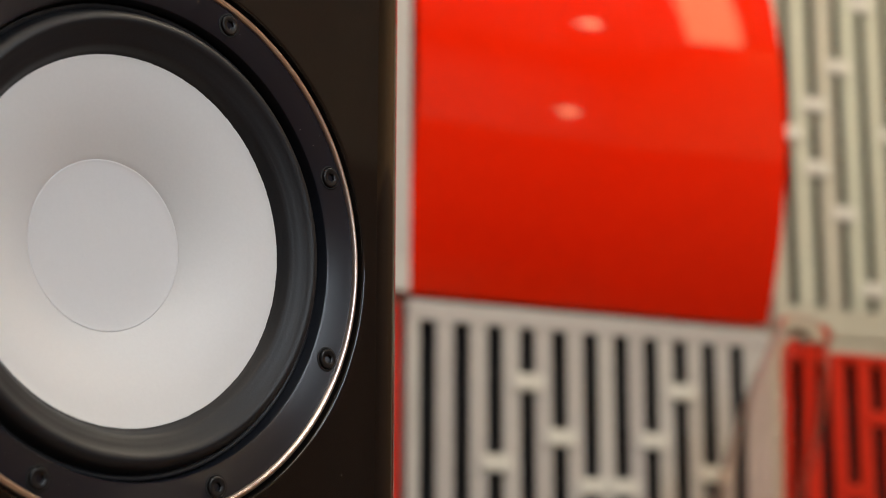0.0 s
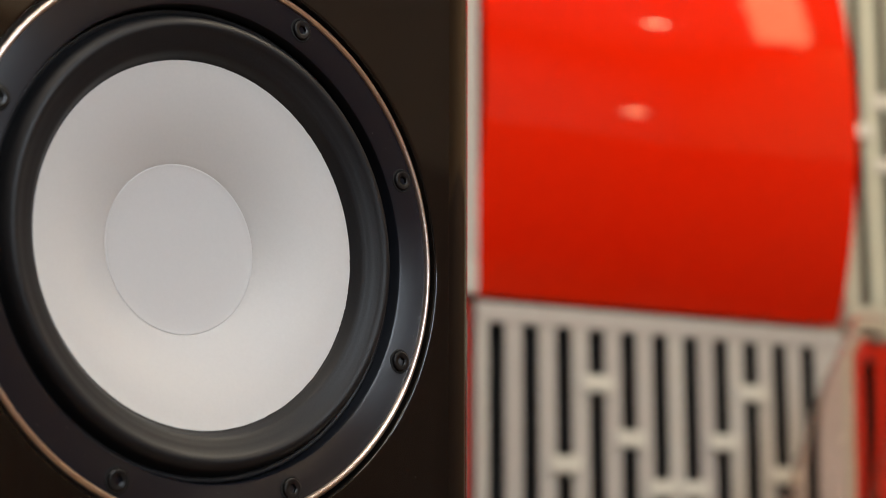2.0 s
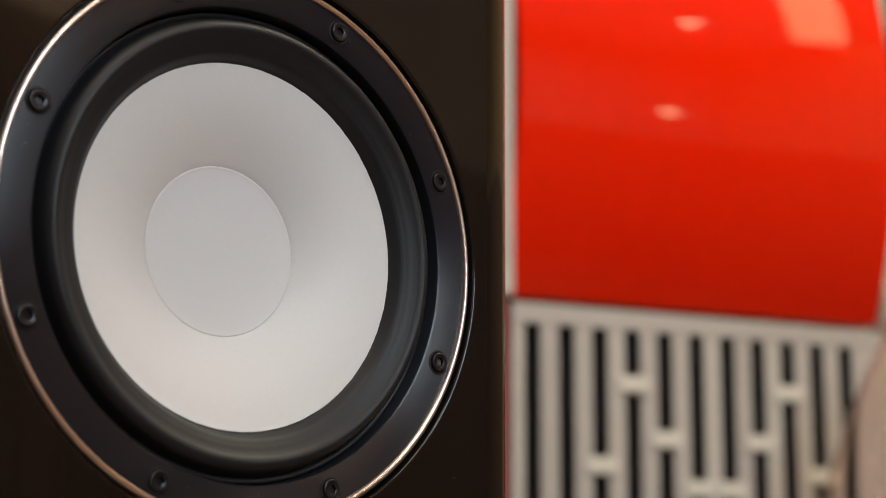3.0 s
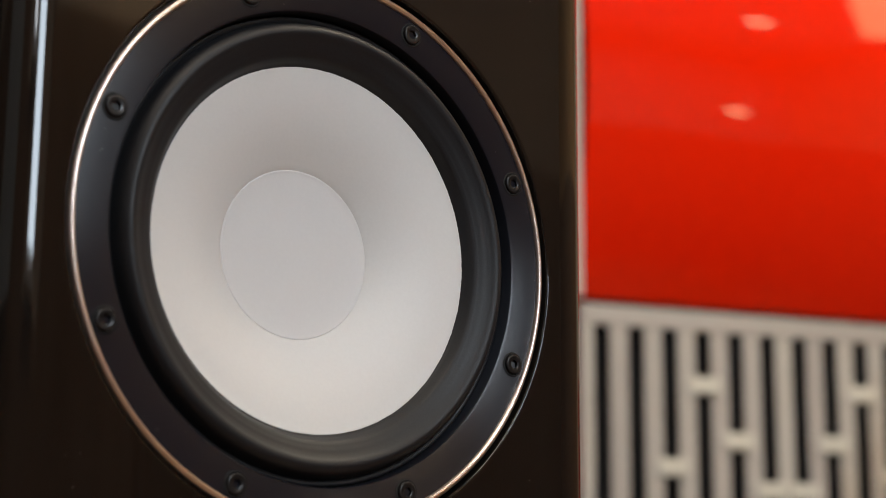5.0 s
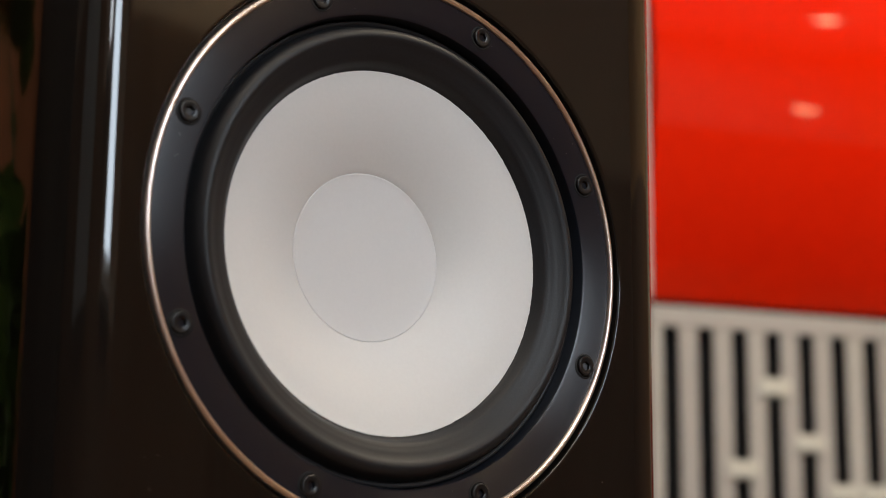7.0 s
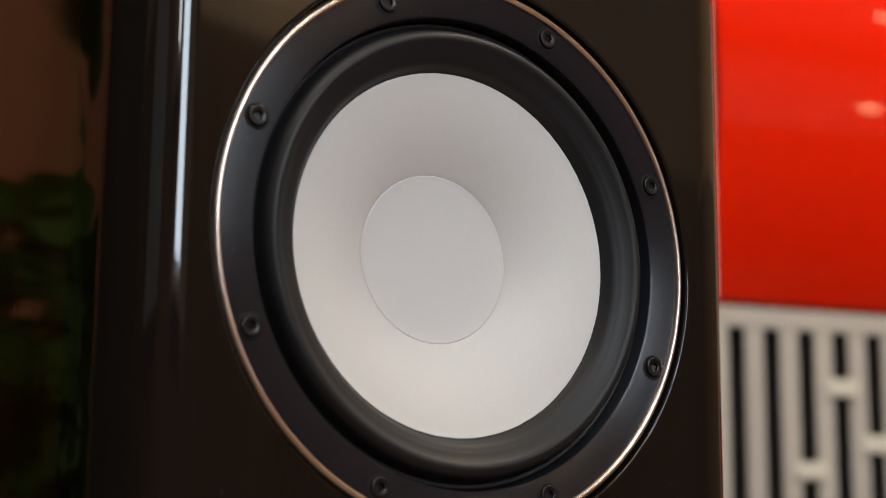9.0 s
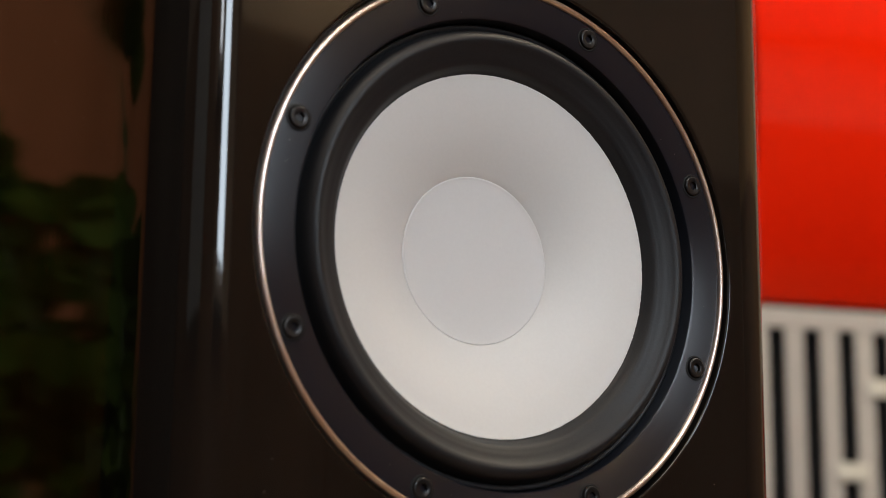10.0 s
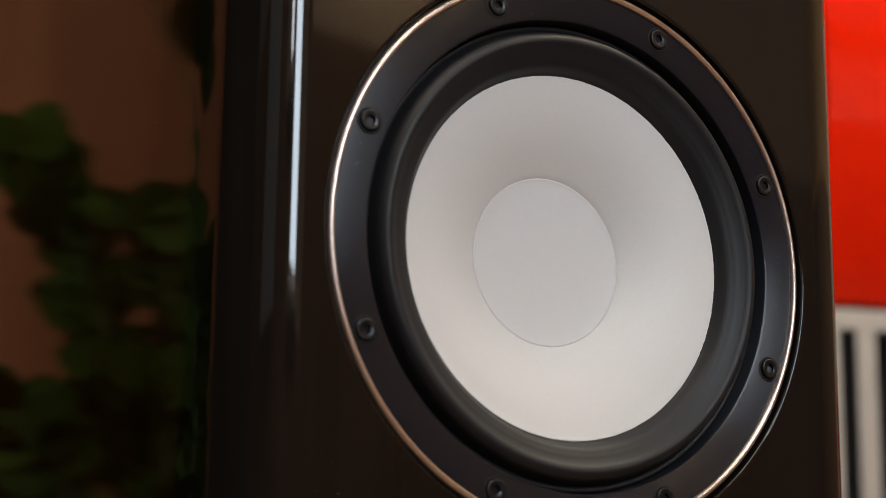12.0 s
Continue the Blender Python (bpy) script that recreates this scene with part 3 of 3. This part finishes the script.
def add_leaf(stem, p, angle, size, toward=Vector((0.31, -0.93, -0.10)), wide=1.0, tilt=0.45):
    """A leaf with its foot at p, its blade turned by angle and roughly facing the light."""
    n = (toward + Vector((rnd.uniform(-tilt, tilt), rnd.uniform(-tilt, tilt), rnd.uniform(-tilt, tilt)))).normalized()
    side = n.cross(Vector((0, 0, 1))).normalized()
    y = (math.cos(angle) * side.cross(n) + math.sin(angle) * side).normalized()
    m = Matrix((y.cross(n), y, n)).transposed().to_4x4()
    lf = bpy.data.objects.new("leaf", leaf_data)
    scene.collection.objects.link(lf)
    lf.parent, lf.matrix_basis = stem, Matrix.Translation(p) @ m @ Matrix.Diagonal((size * wide, size, size, 1))


for k, (way, bare, n) in enumerate(SHOOTS):
    goal = [Vector(p) - Vector((PX, PY, 0)) for p in way]
    a0 = math.atan2(goal[0].y, goal[0].x)
    foot = Vector((0.05 * math.cos(a0), 0.05 * math.sin(a0), 0.375))
    pts = [Vector(p) for p in curve_through([tuple(foot), tuple(foot.lerp(goal[0], 0.5) + Vector((0, 0, 0.05)))] + [tuple(p) for p in goal], 4)]
    bm = bmesh.new()
    prev = None
    for i, p in enumerate(pts):
        r = 0.005 * (1 - 0.75 * i / len(pts))
        ring_v = [bm.verts.new(p + Vector((r * math.cos(a), r * math.sin(a), 0))) for a in [math.pi / 3 * j for j in range(6)]]
        if prev:
            for j in range(6):
                bm.faces.new((prev[j], prev[(j + 1) % 6], ring_v[(j + 1) % 6], ring_v[j]))
        prev = ring_v
    bm.faces.new(prev)
    stem = part("stem", bm, STEM, plant, "", True)
    for i in range(n):
        q = (bare + (1 - bare) * i / (n - 1)) * (len(pts) - 1)
        i0 = min(len(pts) - 2, int(q))
        add_leaf(stem, pts[i0].lerp(pts[i0 + 1], q - i0), rnd.choice((-1, 1)) * rnd.uniform(0.4, 1.7), rnd.uniform(0.55, 0.95))
    if k == 3:               # the tall shoot carries few, larger leaves
        for p, angle, size, wide in (((-0.436, 0.82, 1.385), 3.0, 1.45, 0.95), ((-0.391, 0.82, 1.358), 0.3, 0.9, 0.9), ((-0.474, 0.82, 1.345), 3.2, 1.4, 0.55), ((-0.452, 0.82, 1.392), 2.8, 1.2, 0.7), ((-0.447, 0.82, 1.252), 2.9, 0.6, 0.5), ((-0.405, 0.82, 1.385), -0.4, 1.0, 0.8)):
            add_leaf(stem, Vector(p) - Vector((PX, PY, 0)), angle, size, wide=wide, tilt=0.1)
bpy.data.objects.remove(leaf_first)


# ---- fine dust on the loudspeaker's front ----
dust = bmesh.new()
rnd = random.Random(11)
for k in range(46):
    if k < 26:
        a, q = rnd.uniform(0, 2 * math.pi), rnd.uniform(0.0955, 0.1065)
        x, y, z = q * math.cos(a), -0.0001, ZW + q * math.sin(a)
    else:
        x, y, z = rnd.choice((-1, 1)) * rnd.uniform(0.100, 0.117), BY - 0.0001, ZW + rnd.choice((-1, 1)) * rnd.uniform(0.085, 0.13)
    bmesh.ops.create_icosphere(dust, subdivisions=1, radius=rnd.uniform(0.00008, 0.00016), matrix=Matrix.Translation((x, y, z)))
for y, z in ((0.130, 1.073), (0.262, 1.118), (0.20, 0.935), (0.09, 1.03), (0.31, 1.02), (0.16, 0.98)):
    bmesh.ops.create_icosphere(dust, subdivisions=1, radius=0.00016, matrix=Matrix.Translation((-BX + 0.0003, y, z)))
DUST, *_ = material("pale_dust", (0.45, 0.43, 0.40), 0.9)
tagged(part("dust_specks", dust, DUST), "fine pale dust specks on the black front", "dust", "", "stuff")
